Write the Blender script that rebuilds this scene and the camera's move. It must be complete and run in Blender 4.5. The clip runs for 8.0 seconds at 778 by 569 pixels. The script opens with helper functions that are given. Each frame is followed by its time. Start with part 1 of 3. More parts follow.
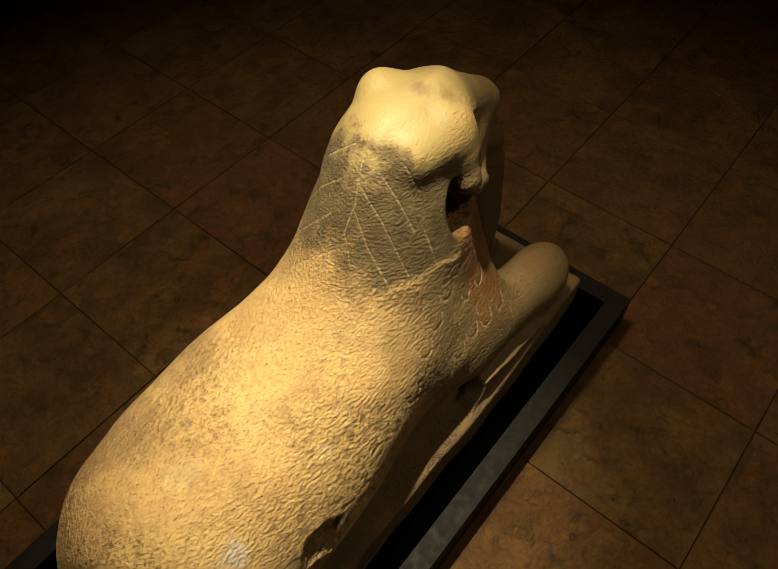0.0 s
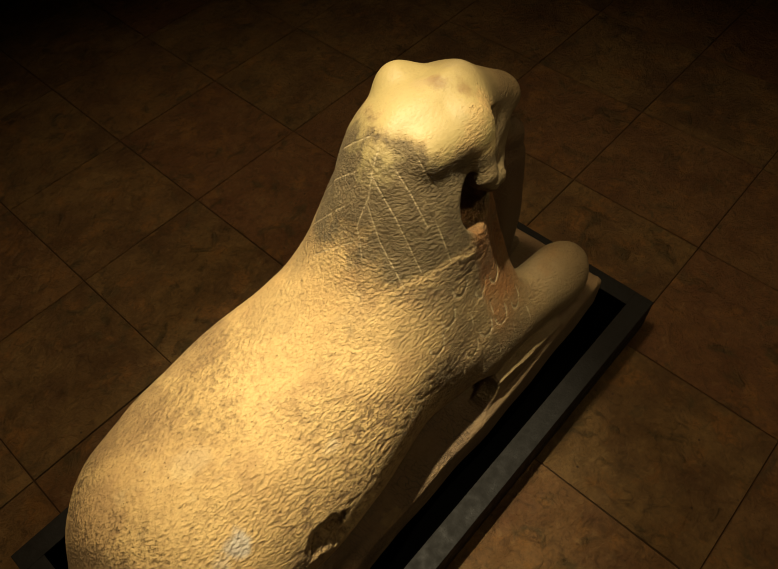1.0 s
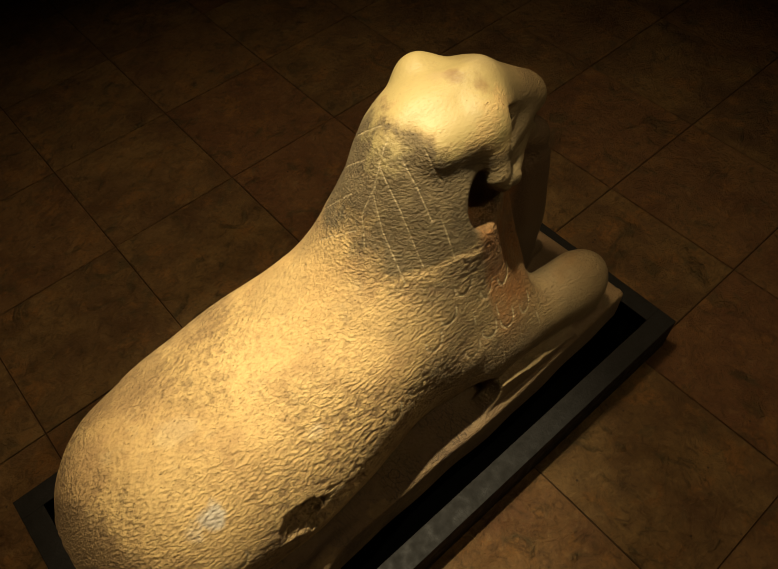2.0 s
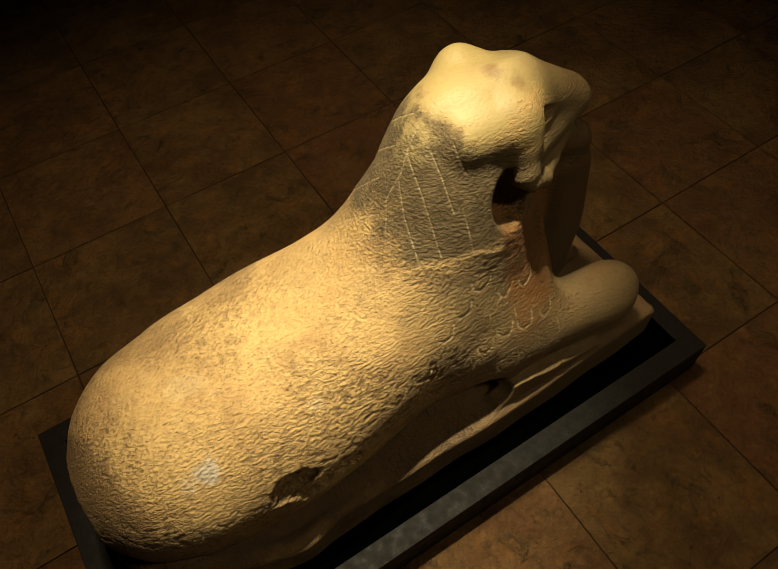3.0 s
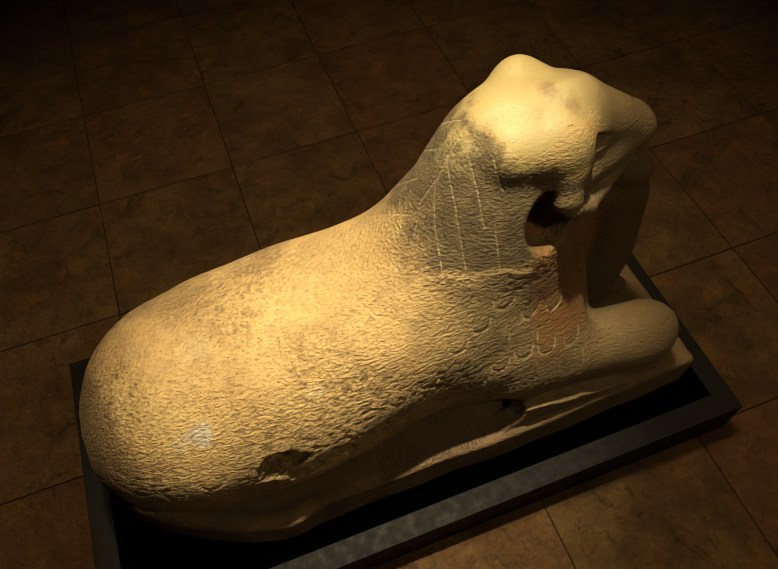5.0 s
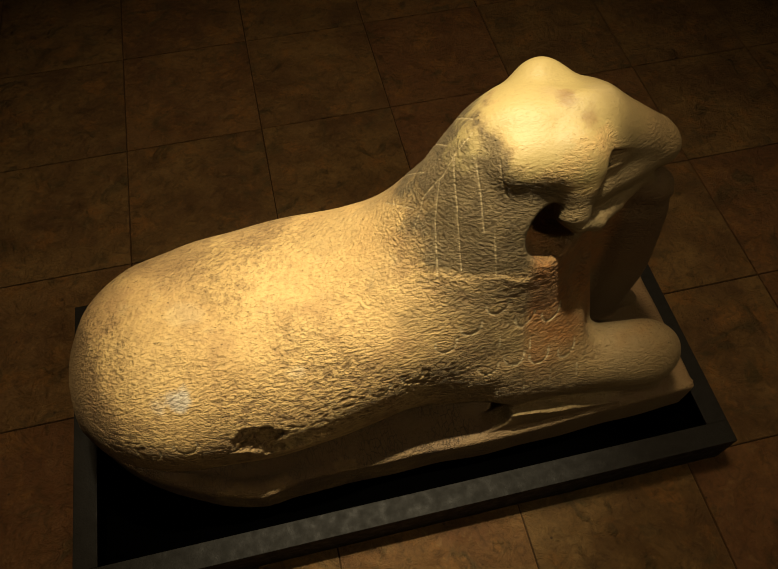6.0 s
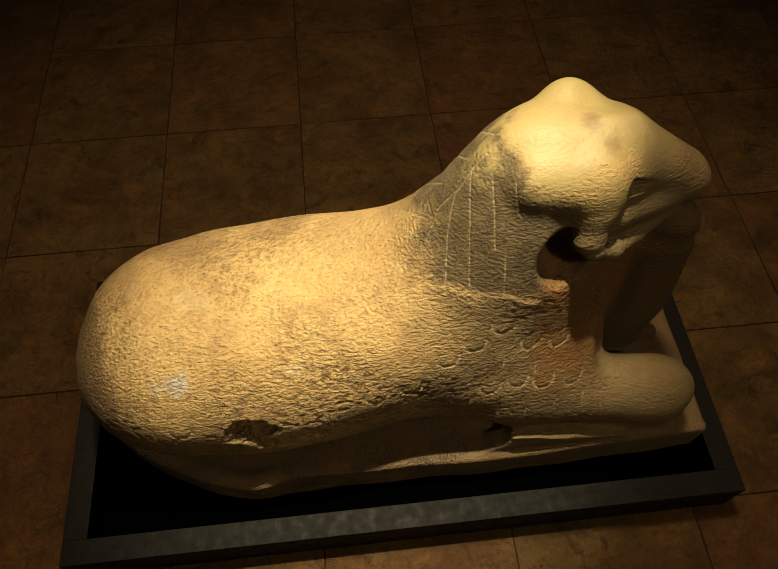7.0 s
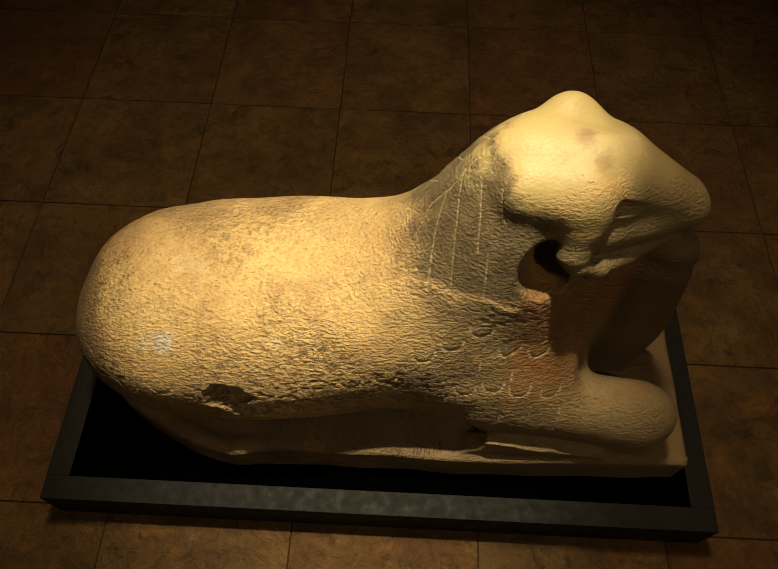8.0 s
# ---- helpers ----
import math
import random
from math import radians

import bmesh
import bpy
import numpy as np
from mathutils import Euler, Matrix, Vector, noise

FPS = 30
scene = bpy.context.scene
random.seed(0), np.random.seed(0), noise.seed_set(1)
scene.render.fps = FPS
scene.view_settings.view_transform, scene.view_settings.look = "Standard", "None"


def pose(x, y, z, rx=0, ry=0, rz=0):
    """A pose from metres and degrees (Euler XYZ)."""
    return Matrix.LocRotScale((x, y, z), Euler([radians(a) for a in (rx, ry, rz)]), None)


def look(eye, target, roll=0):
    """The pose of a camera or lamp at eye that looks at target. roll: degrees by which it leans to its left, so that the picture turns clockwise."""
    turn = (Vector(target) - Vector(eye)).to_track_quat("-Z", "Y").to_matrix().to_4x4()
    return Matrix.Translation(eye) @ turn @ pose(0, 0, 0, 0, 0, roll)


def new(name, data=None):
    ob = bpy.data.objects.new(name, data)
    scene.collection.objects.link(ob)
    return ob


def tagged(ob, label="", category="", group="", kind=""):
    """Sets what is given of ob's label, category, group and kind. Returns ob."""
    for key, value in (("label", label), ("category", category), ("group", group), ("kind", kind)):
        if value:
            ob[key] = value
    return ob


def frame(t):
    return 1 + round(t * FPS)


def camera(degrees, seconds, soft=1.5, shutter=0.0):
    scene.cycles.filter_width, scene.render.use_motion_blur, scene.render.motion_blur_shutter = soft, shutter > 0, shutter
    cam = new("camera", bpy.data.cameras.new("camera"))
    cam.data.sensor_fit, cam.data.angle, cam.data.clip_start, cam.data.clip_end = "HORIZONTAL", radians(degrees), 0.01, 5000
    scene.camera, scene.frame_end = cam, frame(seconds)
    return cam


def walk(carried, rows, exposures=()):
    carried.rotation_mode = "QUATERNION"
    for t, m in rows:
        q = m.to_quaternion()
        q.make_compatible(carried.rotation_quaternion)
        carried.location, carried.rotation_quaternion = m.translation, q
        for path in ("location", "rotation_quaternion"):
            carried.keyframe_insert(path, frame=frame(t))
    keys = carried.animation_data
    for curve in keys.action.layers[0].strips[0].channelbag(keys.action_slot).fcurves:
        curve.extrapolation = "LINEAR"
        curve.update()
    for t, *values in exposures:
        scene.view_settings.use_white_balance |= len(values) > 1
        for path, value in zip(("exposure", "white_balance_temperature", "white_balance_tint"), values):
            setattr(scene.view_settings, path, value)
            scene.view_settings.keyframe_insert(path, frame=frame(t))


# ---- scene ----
cam = camera(59.1, 8.0, soft=0.65)
PATH = [
    (0, (0.274, -0.188, 1.665), (1.167, 0.581, 0.048), -1.5),
    (0.5, (0.276, -0.194, 1.66), (1.15, 0.582, 0.037), -2.0),
    (1, (0.297, -0.209, 1.654), (1.128, 0.619, 0.034), -3.4),
    (2.5, (0.392, -0.304, 1.643), (1.035, 0.656, 0.011), -3.8),
    (3, (0.415, -0.33, 1.65), (0.978, 0.672, 0.013), -4.0),
    (3.5, (0.434, -0.353, 1.657), (0.92, 0.684, 0.018), -4.3),
    (4, (0.446, -0.361, 1.661), (0.877, 0.696, 0.019), -4.9),
    (5.5, (0.565, -0.334, 1.657), (0.857, 0.706, -0.027), -1.3),
    (6, (0.603, -0.325, 1.668), (0.83, 0.69, -0.04), -0.4),
    (6.5, (0.62, -0.319, 1.67), (0.822, 0.71, -0.033), 0.2),
    (7, (0.661, -0.322, 1.664), (0.777, 0.719, -0.04), 0.2),
    (7.5, (0.718, -0.328, 1.674), (0.773, 0.71, -0.035), 0.9),
    (8, (0.778, -0.344, 1.678), (0.746, 0.688, -0.035), 1.1),
]
walk(cam, [(t, look(eye, target, roll)) for t, eye, target, roll in PATH])


# ---- light ----
world = bpy.data.worlds.new("world")
scene.world = world
world.use_nodes = True
world.node_tree.nodes["Background"].inputs[0].default_value = (1.0, 0.8, 0.6, 1)
world.node_tree.nodes["Background"].inputs[1].default_value = 0.008
scene.view_settings.exposure = 0.0


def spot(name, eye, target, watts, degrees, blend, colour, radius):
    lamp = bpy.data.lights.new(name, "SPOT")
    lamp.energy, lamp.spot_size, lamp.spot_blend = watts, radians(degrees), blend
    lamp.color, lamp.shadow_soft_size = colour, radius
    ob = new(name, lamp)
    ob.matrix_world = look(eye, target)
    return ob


spot("ceiling_spot_light", (0.86, 0.60, 3.55), (0.685, 0.35, 0.5), 745, 23.5, 1.0, (1.0, 0.86, 0.57), 0.04)
# unseen fill lamp, added to brighten the near side and front floor
spot("near_fill_light", (1.7, -1.4, 3.3), (0.92, 0.0, 0.0), 66, 64, 1.0, (1.0, 0.77, 0.45), 0.12)
# unseen wide fill, added to brighten the tiles round the plinth
spot("floor_fill_light", (0.75, 0.85, 3.5), (0.72, 0.2, 0.0), 205, 82, 1.0, (1.0, 0.72, 0.40), 0.20)


# ---- materials ----
class Nodes:
    """A node material with short calls for its nodes."""

    def __init__(self, name, roughness=0.8, metal=0.0):
        self.mat = bpy.data.materials.new(name)
        self.mat.use_nodes = True
        self.tree = self.mat.node_tree
        self.bsdf = self.tree.nodes["Principled BSDF"]
        self.bsdf.inputs["Roughness"].default_value = roughness
        self.bsdf.inputs["Metallic"].default_value = metal
        self.coords = self.node("ShaderNodeNewGeometry").outputs["Position"]

    def node(self, kind, **inputs):
        n = self.tree.nodes.new(kind)
        for key, value in inputs.items():
            self.put(n.inputs[key.replace("_", " ")], value)
        return n

    def put(self, socket, value):
        if isinstance(value, bpy.types.NodeSocket):
            self.tree.links.new(value, socket)
        else:
            socket.default_value = value

    def noise(self, scale, detail=4.0, rough=0.55, vector=None, distortion=0.0):
        n = self.node("ShaderNodeTexNoise", Scale=scale, Detail=detail, Roughness=rough, Distortion=distortion)
        self.put(n.inputs["Vector"], vector or self.coords)
        return n.outputs["Fac"]

    def voronoi(self, scale, feature="F1", vector=None, randomness=1.0):
        n = self.node("ShaderNodeTexVoronoi", Scale=scale, Randomness=randomness)
        n.feature = feature
        self.put(n.inputs["Vector"], vector or self.coords)
        return n.outputs["Distance"]

    def ramp(self, value, low, high, a=0.0, b=1.0):
        n = self.node("ShaderNodeMapRange", Value=value)
        for k, v in zip(("From Min", "From Max", "To Min", "To Max"), (low, high, a, b)):
            n.inputs[k].default_value = v
        return n.outputs[0]

    def mix(self, fac, a, b, blend="MIX"):
        n = self.tree.nodes.new("ShaderNodeMix")
        n.data_type, n.blend_type = "RGBA", blend
        for k, v in ((0, fac), (6, a), (7, b)):
            self.put(n.inputs[k], (*v, 1) if isinstance(v, tuple) and len(v) == 3 else v)
        return n.outputs[2]

    def math(self, op, a, b=0.0):
        n = self.tree.nodes.new("ShaderNodeMath")
        n.operation = op
        self.put(n.inputs[0], a)
        self.put(n.inputs[1], b)
        return n.outputs[0]

    def scaled(self, vector, scale):
        n = self.tree.nodes.new("ShaderNodeMapping")
        self.put(n.inputs["Vector"], vector)
        n.inputs["Scale"].default_value = scale
        return n.outputs[0]

    def bump(self, height, distance, strength=1.0, normal=None):
        n = self.node("ShaderNodeBump", Height=height, Distance=distance, Strength=strength)
        if normal:
            self.put(n.inputs["Normal"], normal)
        return n.outputs[0]

    def colour(self, value):
        self.put(self.bsdf.inputs["Base Color"], value)

    def normal(self, value):
        self.put(self.bsdf.inputs["Normal"], value)

    def rough(self, value):
        self.put(self.bsdf.inputs["Roughness"], value)


def stone_material():
    m = Nodes("weathered_sandstone", 0.75)
    xyz = m.node("ShaderNodeSeparateXYZ", Vector=m.coords).outputs
    rag = m.ramp(m.noise(13.0, 5, 0.6), 0.3, 0.7, -0.03, 0.03)
    ragged = [m.math("ADD", xyz[k], rag) for k in range(3)]

    def kept(name):
        n = m.tree.nodes.new("ShaderNodeAttribute")
        n.attribute_name = name
        return n.outputs["Fac"]

    def patch(centre, radius, edge):
        """1 inside a ragged round patch."""
        n = m.tree.nodes.new("ShaderNodeVectorMath")
        n.operation = "DISTANCE"
        m.put(n.inputs[0], m.coords)
        n.inputs[1].default_value = centre
        return m.ramp(m.math("ADD", n.outputs["Value"], m.math("MULTIPLY", rag, 0.6)), radius + edge, radius - edge)

    def both(a, b):
        return m.math("MULTIPLY", a, b)

    # yellow stone with brown blotches and speckle
    stain = m.ramp(m.noise(5.0, 6, 0.6), 0.36, 0.66)
    c = m.mix(stain, (0.54, 0.378, 0.152), (0.43, 0.285, 0.110))
    c = m.mix(m.ramp(m.noise(12.0, 6, 0.65), 0.50, 0.68, 0.0, 0.7), c, (0.31, 0.19, 0.078))
    c = m.mix(m.ramp(m.noise(26.0, 5, 0.6), 0.60, 0.74, 0.0, 0.5), c, (0.39, 0.30, 0.15))
    c = m.mix(m.ramp(m.noise(85.0, 4, 0.65), 0.50, 0.70, 0.0, 0.45), c, (0.28, 0.175, 0.072))
    # olive-grey mane film with painted shade, rust-brown breast, pale worn crown, grey paws
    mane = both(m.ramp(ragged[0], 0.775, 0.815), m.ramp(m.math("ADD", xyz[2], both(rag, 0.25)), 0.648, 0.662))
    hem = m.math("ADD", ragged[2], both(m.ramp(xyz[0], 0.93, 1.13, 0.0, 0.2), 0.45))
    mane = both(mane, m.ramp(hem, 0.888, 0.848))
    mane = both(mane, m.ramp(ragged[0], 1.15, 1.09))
    # the grey is deepened so that the neck's shade sits in its colour
    shaded_film = m.mix(m.ramp(m.noise(32.0, 5, 0.6), 0.4, 0.65), (0.060, 0.046, 0.023), (0.118, 0.090, 0.044))
    c = m.mix(both(mane, 0.9), c, shaded_film)
    # shoulder and flank darkened in colour to stand in for grazing light
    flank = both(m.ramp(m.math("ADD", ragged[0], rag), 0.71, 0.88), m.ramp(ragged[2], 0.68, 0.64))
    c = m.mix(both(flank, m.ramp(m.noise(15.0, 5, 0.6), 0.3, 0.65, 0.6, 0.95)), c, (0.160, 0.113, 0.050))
    rust = both(m.ramp(m.math("ADD", xyz[0], both(rag, 0.25)), 0.975, 1.000), m.ramp(ragged[2], 0.70, 0.65))
    rust = both(rust, m.ramp(ragged[2], 0.36, 0.46))
    c = m.mix(both(rust, m.ramp(m.noise(18.0, 5, 0.6), 0.3, 0.6, 0.45, 0.95)), c, (0.26, 0.112, 0.028))
    crown = m.ramp(m.math("ADD", ragged[2], rag), 0.83, 0.88)
    c = m.mix(both(crown, 0.85), c, (0.355, 0.288, 0.118))
    # ear and muzzle painted darker for the dimmer light on them
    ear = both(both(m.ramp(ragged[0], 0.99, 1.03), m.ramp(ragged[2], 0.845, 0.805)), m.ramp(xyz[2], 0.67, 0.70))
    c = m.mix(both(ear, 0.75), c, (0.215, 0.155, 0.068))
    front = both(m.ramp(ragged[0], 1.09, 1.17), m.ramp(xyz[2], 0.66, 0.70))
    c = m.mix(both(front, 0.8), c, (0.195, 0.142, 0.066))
    paw = both(m.ramp(ragged[0], 1.14, 1.20), m.ramp(ragged[2], 0.42, 0.38))
    c = m.mix(both(paw, 0.7), c, (0.25, 0.19, 0.095))
    # figure darkened in colour for the shade under the muzzle
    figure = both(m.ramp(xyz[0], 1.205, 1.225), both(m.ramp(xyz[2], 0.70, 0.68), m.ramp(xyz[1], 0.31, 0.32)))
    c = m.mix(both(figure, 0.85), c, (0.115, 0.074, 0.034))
    for centre, radius, colour, amount in (
        ((0.336, 0.205, 0.515), 0.016, (0.47, 0.44, 0.37), 0.8),
        ((0.300, 0.215, 0.500), 0.010, (0.55, 0.50, 0.40), 0.6),
        ((0.56, 0.21, 0.535), 0.010, (0.58, 0.52, 0.38), 0.45),
        ((0.36, 0.36, 0.56), 0.03, (0.54, 0.44, 0.24), 0.3),
        ((1.05, 0.39, 0.90), 0.016, (0.20, 0.12, 0.05), 0.8),
        ((1.03, 0.42, 0.90), 0.012, (0.34, 0.25, 0.12), 0.5),
        ((1.075, 0.36, 0.89), 0.014, (0.20, 0.12, 0.05), 0.8),
        ((1.11, 0.40, 0.88), 0.030, (0.33, 0.26, 0.13), 0.6),
        ((0.36, 0.46, 0.55), 0.05, (0.33, 0.21, 0.09), 0.5),
        ((0.20, 0.42, 0.50), 0.07, (0.33, 0.21, 0.09), 0.6),
        # brown rump end, deepened to carry the light's falloff
        ((0.09, 0.29, 0.40), 0.17, (0.21, 0.135, 0.057), 0.85),
        ((0.34, 0.54, 0.52), 0.09, (0.27, 0.17, 0.07), 0.6),
        ((0.52, 0.55, 0.54), 0.08, (0.30, 0.19, 0.08), 0.5),
        ((0.66, 0.45, 0.58), 0.06, (0.36, 0.25, 0.10), 0.5),
        ((0.40, 0.13, 0.38), 0.06, (0.28, 0.18, 0.08), 0.5),
        # low rump painted darker where the light dims
        ((0.24, 0.16, 0.36), 0.09, (0.25, 0.16, 0.068), 0.7),
    ):
        c = m.mix(both(patch(centre, radius, 0.008), amount), c, colour)
    # dark crazing on the slab
    flake = m.ramp(m.voronoi(125.0, "DISTANCE_TO_EDGE", m.scaled(m.coords, (1.0, 0.32, 1.0)), 0.8), 0.0, 0.075, 1.0, 0.0)
    # foot of the statue darkened in colour for the shade below the flank
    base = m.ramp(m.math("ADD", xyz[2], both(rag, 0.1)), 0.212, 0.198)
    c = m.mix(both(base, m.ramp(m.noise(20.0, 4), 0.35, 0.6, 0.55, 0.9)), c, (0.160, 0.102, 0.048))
    # shaded slab top painted darker still, short of its lit lip
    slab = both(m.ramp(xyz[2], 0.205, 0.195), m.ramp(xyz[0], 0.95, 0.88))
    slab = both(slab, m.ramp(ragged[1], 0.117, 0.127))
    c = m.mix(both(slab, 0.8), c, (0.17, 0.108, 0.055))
    flake = both(both(flake, slab), m.ramp(m.noise(10.0, 3), 0.40, 0.5))
    c = m.mix(both(flake, 0.9), c, (0.05, 0.035, 0.02))
    # incised lines paled for the light they catch, pits given darker colour
    broken = m.ramp(m.noise(60.0, 4, 0.6), 0.34, 0.50)
    c = m.mix(both(both(m.ramp(kept("scratch"), 0.25, 0.70), broken), 0.8), c, (0.46, 0.37, 0.21))
    c = m.mix(both(kept("pit"), 0.70), c, (0.15, 0.09, 0.038))
    flat = m.scaled(m.coords, (0.7, 1.0, 1.3))
    hole = m.ramp(m.noise(190.0, 3, 0.6, flat), 0.44, 0.34)
    c = m.mix(both(both(hole, m.math("ADD", both(kept("roughness"), 0.8), 0.12)), 0.8), c, (0.13, 0.08, 0.034))
    m.rough(m.ramp(crown, 0.0, 1.0, 0.78, 0.55))
    m.bsdf.inputs["Specular IOR Level"].default_value = 0.5
    fleck = both(m.ramp(m.noise(150.0, 2, 0.5, m.scaled(m.coords, (0.6, 1.0, 1.4))), 0.30, 0.25), m.ramp(crown, 1.0, 0.0, 0.12, 1.0))
    fine = m.ramp(m.noise(165.0, 3, 0.55, m.scaled(m.coords, (0.75, 1.0, 1.25))), 0.30, 0.70, -1.0, 1.0)
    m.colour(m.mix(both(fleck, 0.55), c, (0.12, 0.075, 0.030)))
    h = m.math("ADD", fine, both(hole, -0.8))
    h = both(h, m.math("ADD", both(kept("roughness"), 0.80), m.ramp(crown, 0.0, 1.0, 0.20, 0.05)))
    h = m.math("SUBTRACT", h, both(fleck, 0.7))
    m.normal(m.bump(m.math("SUBTRACT", h, both(flake, 0.5)), 0.0034, 1.0))
    return m.mat


def tile_material():
    m = Nodes("brown_stone_tile", 0.6)
    info = m.node("ShaderNodeObjectInfo").outputs["Random"]
    # each tile takes its own piece of the pattern
    shift = m.tree.nodes.new("ShaderNodeCombineXYZ")
    m.put(shift.inputs[0], m.math("MULTIPLY", info, 37.0))
    m.put(shift.inputs[2], m.math("MULTIPLY", info, 91.0))
    add = m.tree.nodes.new("ShaderNodeVectorMath")
    m.put(add.inputs[0], m.coords)
    m.put(add.inputs[1], shift.outputs[0])
    at = add.outputs[0]
    blotch = m.ramp(m.noise(5.0, 7, 0.62, at), 0.38, 0.62)
    c = m.mix(blotch, (0.092, 0.048, 0.017), (0.175, 0.105, 0.036))
    c = m.mix(m.ramp(info, 0.45, 0.9, 0.0, 0.6), c, (0.135, 0.053, 0.021))
    c = m.mix(m.ramp(m.noise(11.0, 6, 0.65, at), 0.54, 0.64, 0.0, 0.75), c, (0.205, 0.098, 0.026))
    vein = m.ramp(m.noise(9.0, 6, 0.6, at, 1.5), 0.56, 0.66)
    c = m.mix(m.math("MULTIPLY", vein, 0.75), c, (0.060, 0.046, 0.019))
    ripple = m.noise(34.0, 7, 0.68, at, 1.2)
    # relief shading laid in as colour: ripple hollows darker, crests lighter
    c = m.mix(m.ramp(ripple, 0.48, 0.36, 0.0, 0.6), c, (0.050, 0.027, 0.010))
    c = m.mix(m.ramp(ripple, 0.55, 0.70, 0.0, 0.5), c, (0.23, 0.15, 0.060))
    spots = m.ramp(m.voronoi(24.0, "F1", at), 0.10, 0.06, 0.0, 0.85)
    c = m.mix(m.math("MULTIPLY", spots, m.ramp(m.noise(8.0, 2, 0.5, at), 0.5, 0.6)), c, (0.018, 0.010, 0.006))
    c = m.mix(m.ramp(m.noise(90.0, 4, 0.6, at), 0.35, 0.7, 0.0, 0.4), c, (0.070, 0.043, 0.017))
    m.colour(c)
    m.rough(m.ramp(m.noise(16.0, 4, 0.6, at), 0.3, 0.7, 0.5, 0.75))
    m.bsdf.inputs["Specular IOR Level"].default_value = 0.3
    cleft = m.noise(14.0, 9, 0.68, at, 0.6)
    steps = m.ramp(m.noise(7.0, 5, 0.6, at, 1.0), 0.52, 0.56)
    h = m.math("ADD", cleft, m.math("MULTIPLY", m.math("MULTIPLY", steps, vein), 0.25))
    h = m.math("ADD", h, m.math("MULTIPLY", ripple, 0.45))
    m.normal(m.bump(h, 0.034, 1.0))
    return m.mat


def plain_material(name, colour, roughness, grain=0.3, size=30.0):
    m = Nodes(name, roughness)
    n = m.ramp(m.noise(size, 5), 0.3, 0.7)
    m.colour(m.mix(m.math("MULTIPLY", n, grain), colour, tuple(0.55 * v for v in colour)))
    m.normal(m.bump(m.noise(size * 5, 3), 0.001, 0.4))
    return m.mat


def painted_rail_material():
    m = Nodes("dark_grey_painted_rail", 0.6)
    c = m.mix(m.ramp(m.noise(55.0, 6, 0.65, m.scaled(m.coords, (0.5, 1.0, 1.0))), 0.36, 0.64), (0.0084, 0.0082, 0.0074), (0.0102, 0.0099, 0.0090))
    c = m.mix(m.ramp(m.noise(110.0, 3, 0.6), 0.52, 0.72, 0.0, 0.4), c, (0.014, 0.0137, 0.0125))
    m.colour(c)
    m.rough(m.ramp(m.noise(40.0, 4), 0.3, 0.7, 0.5, 0.8))
    m.normal(m.bump(m.noise(150.0, 4, 0.6), 0.0012, 0.8))
    return m.mat


STONE = stone_material()
TILE = tile_material()
MORTAR = plain_material("dark_joint_mortar", (0.036, 0.020, 0.009), 0.95)
MORTAR.node_tree.nodes["Principled BSDF"].inputs["Specular IOR Level"].default_value = 0.05
RAIL = painted_rail_material()
RAIL.node_tree.nodes["Principled BSDF"].inputs["Specular IOR Level"].default_value = 0.12
BLACK = plain_material("matt_black_board", (0.0004, 0.0004, 0.0004), 0.95)
BLACK.node_tree.nodes["Principled BSDF"].inputs["Specular IOR Level"].default_value = 0.0
PLASTER = plain_material("brown_wall_plaster", (0.16, 0.10, 0.06), 0.9, 0.3, 5.0)


# ---- mesh helpers ----
def mesh_of(name, verts, faces, material, smooth=False):
    me = bpy.data.meshes.new(name)
    me.from_pydata(verts, [], faces)
    me.materials.append(material)
    if smooth:
        me.polygons.foreach_set("use_smooth", [True] * len(me.polygons))
    me.update()
    return me


def part(name, bm, material, parent=None, label=""):
    """Links a bmesh as one mesh object under a thing or a part."""
    me = bpy.data.meshes.new(name)
    bm.to_mesh(me)
    bm.free()
    me.materials.append(material)
    ob = new(name, me)
    ob.parent = parent
    return tagged(ob, label)


def box(lo, hi, bevel=0.0):
    bm = bmesh.new()
    lo, hi = Vector(lo), Vector(hi)
    bmesh.ops.create_cube(bm, size=1, matrix=Matrix.Translation((lo + hi) / 2) @ Matrix.Diagonal((*(hi - lo), 1)))
    if bevel:
        bmesh.ops.bevel(bm, geom=bm.edges[:], offset=bevel, segments=2, affect="EDGES", profile=0.6)
    return bm


# ---- the room ----
TILE_X, TILE_Y, X0, Y0 = 0.4375, 0.4445, 0.112, 0.016
NX, NY = (-7, 11), (-6, 10)
LOW = Vector((X0 + NX[0] * TILE_X, Y0 + NY[0] * TILE_Y, 0))
HIGH = Vector((X0 + NX[1] * TILE_X, Y0 + NY[1] * TILE_Y, 3.6))
floor = part("floor", box((LOW.x, LOW.y, -0.12), (HIGH.x, HIGH.y, -0.006)), MORTAR)
tagged(floor, "dim gallery floor of square brown stone tiles", "floor", kind="structure")
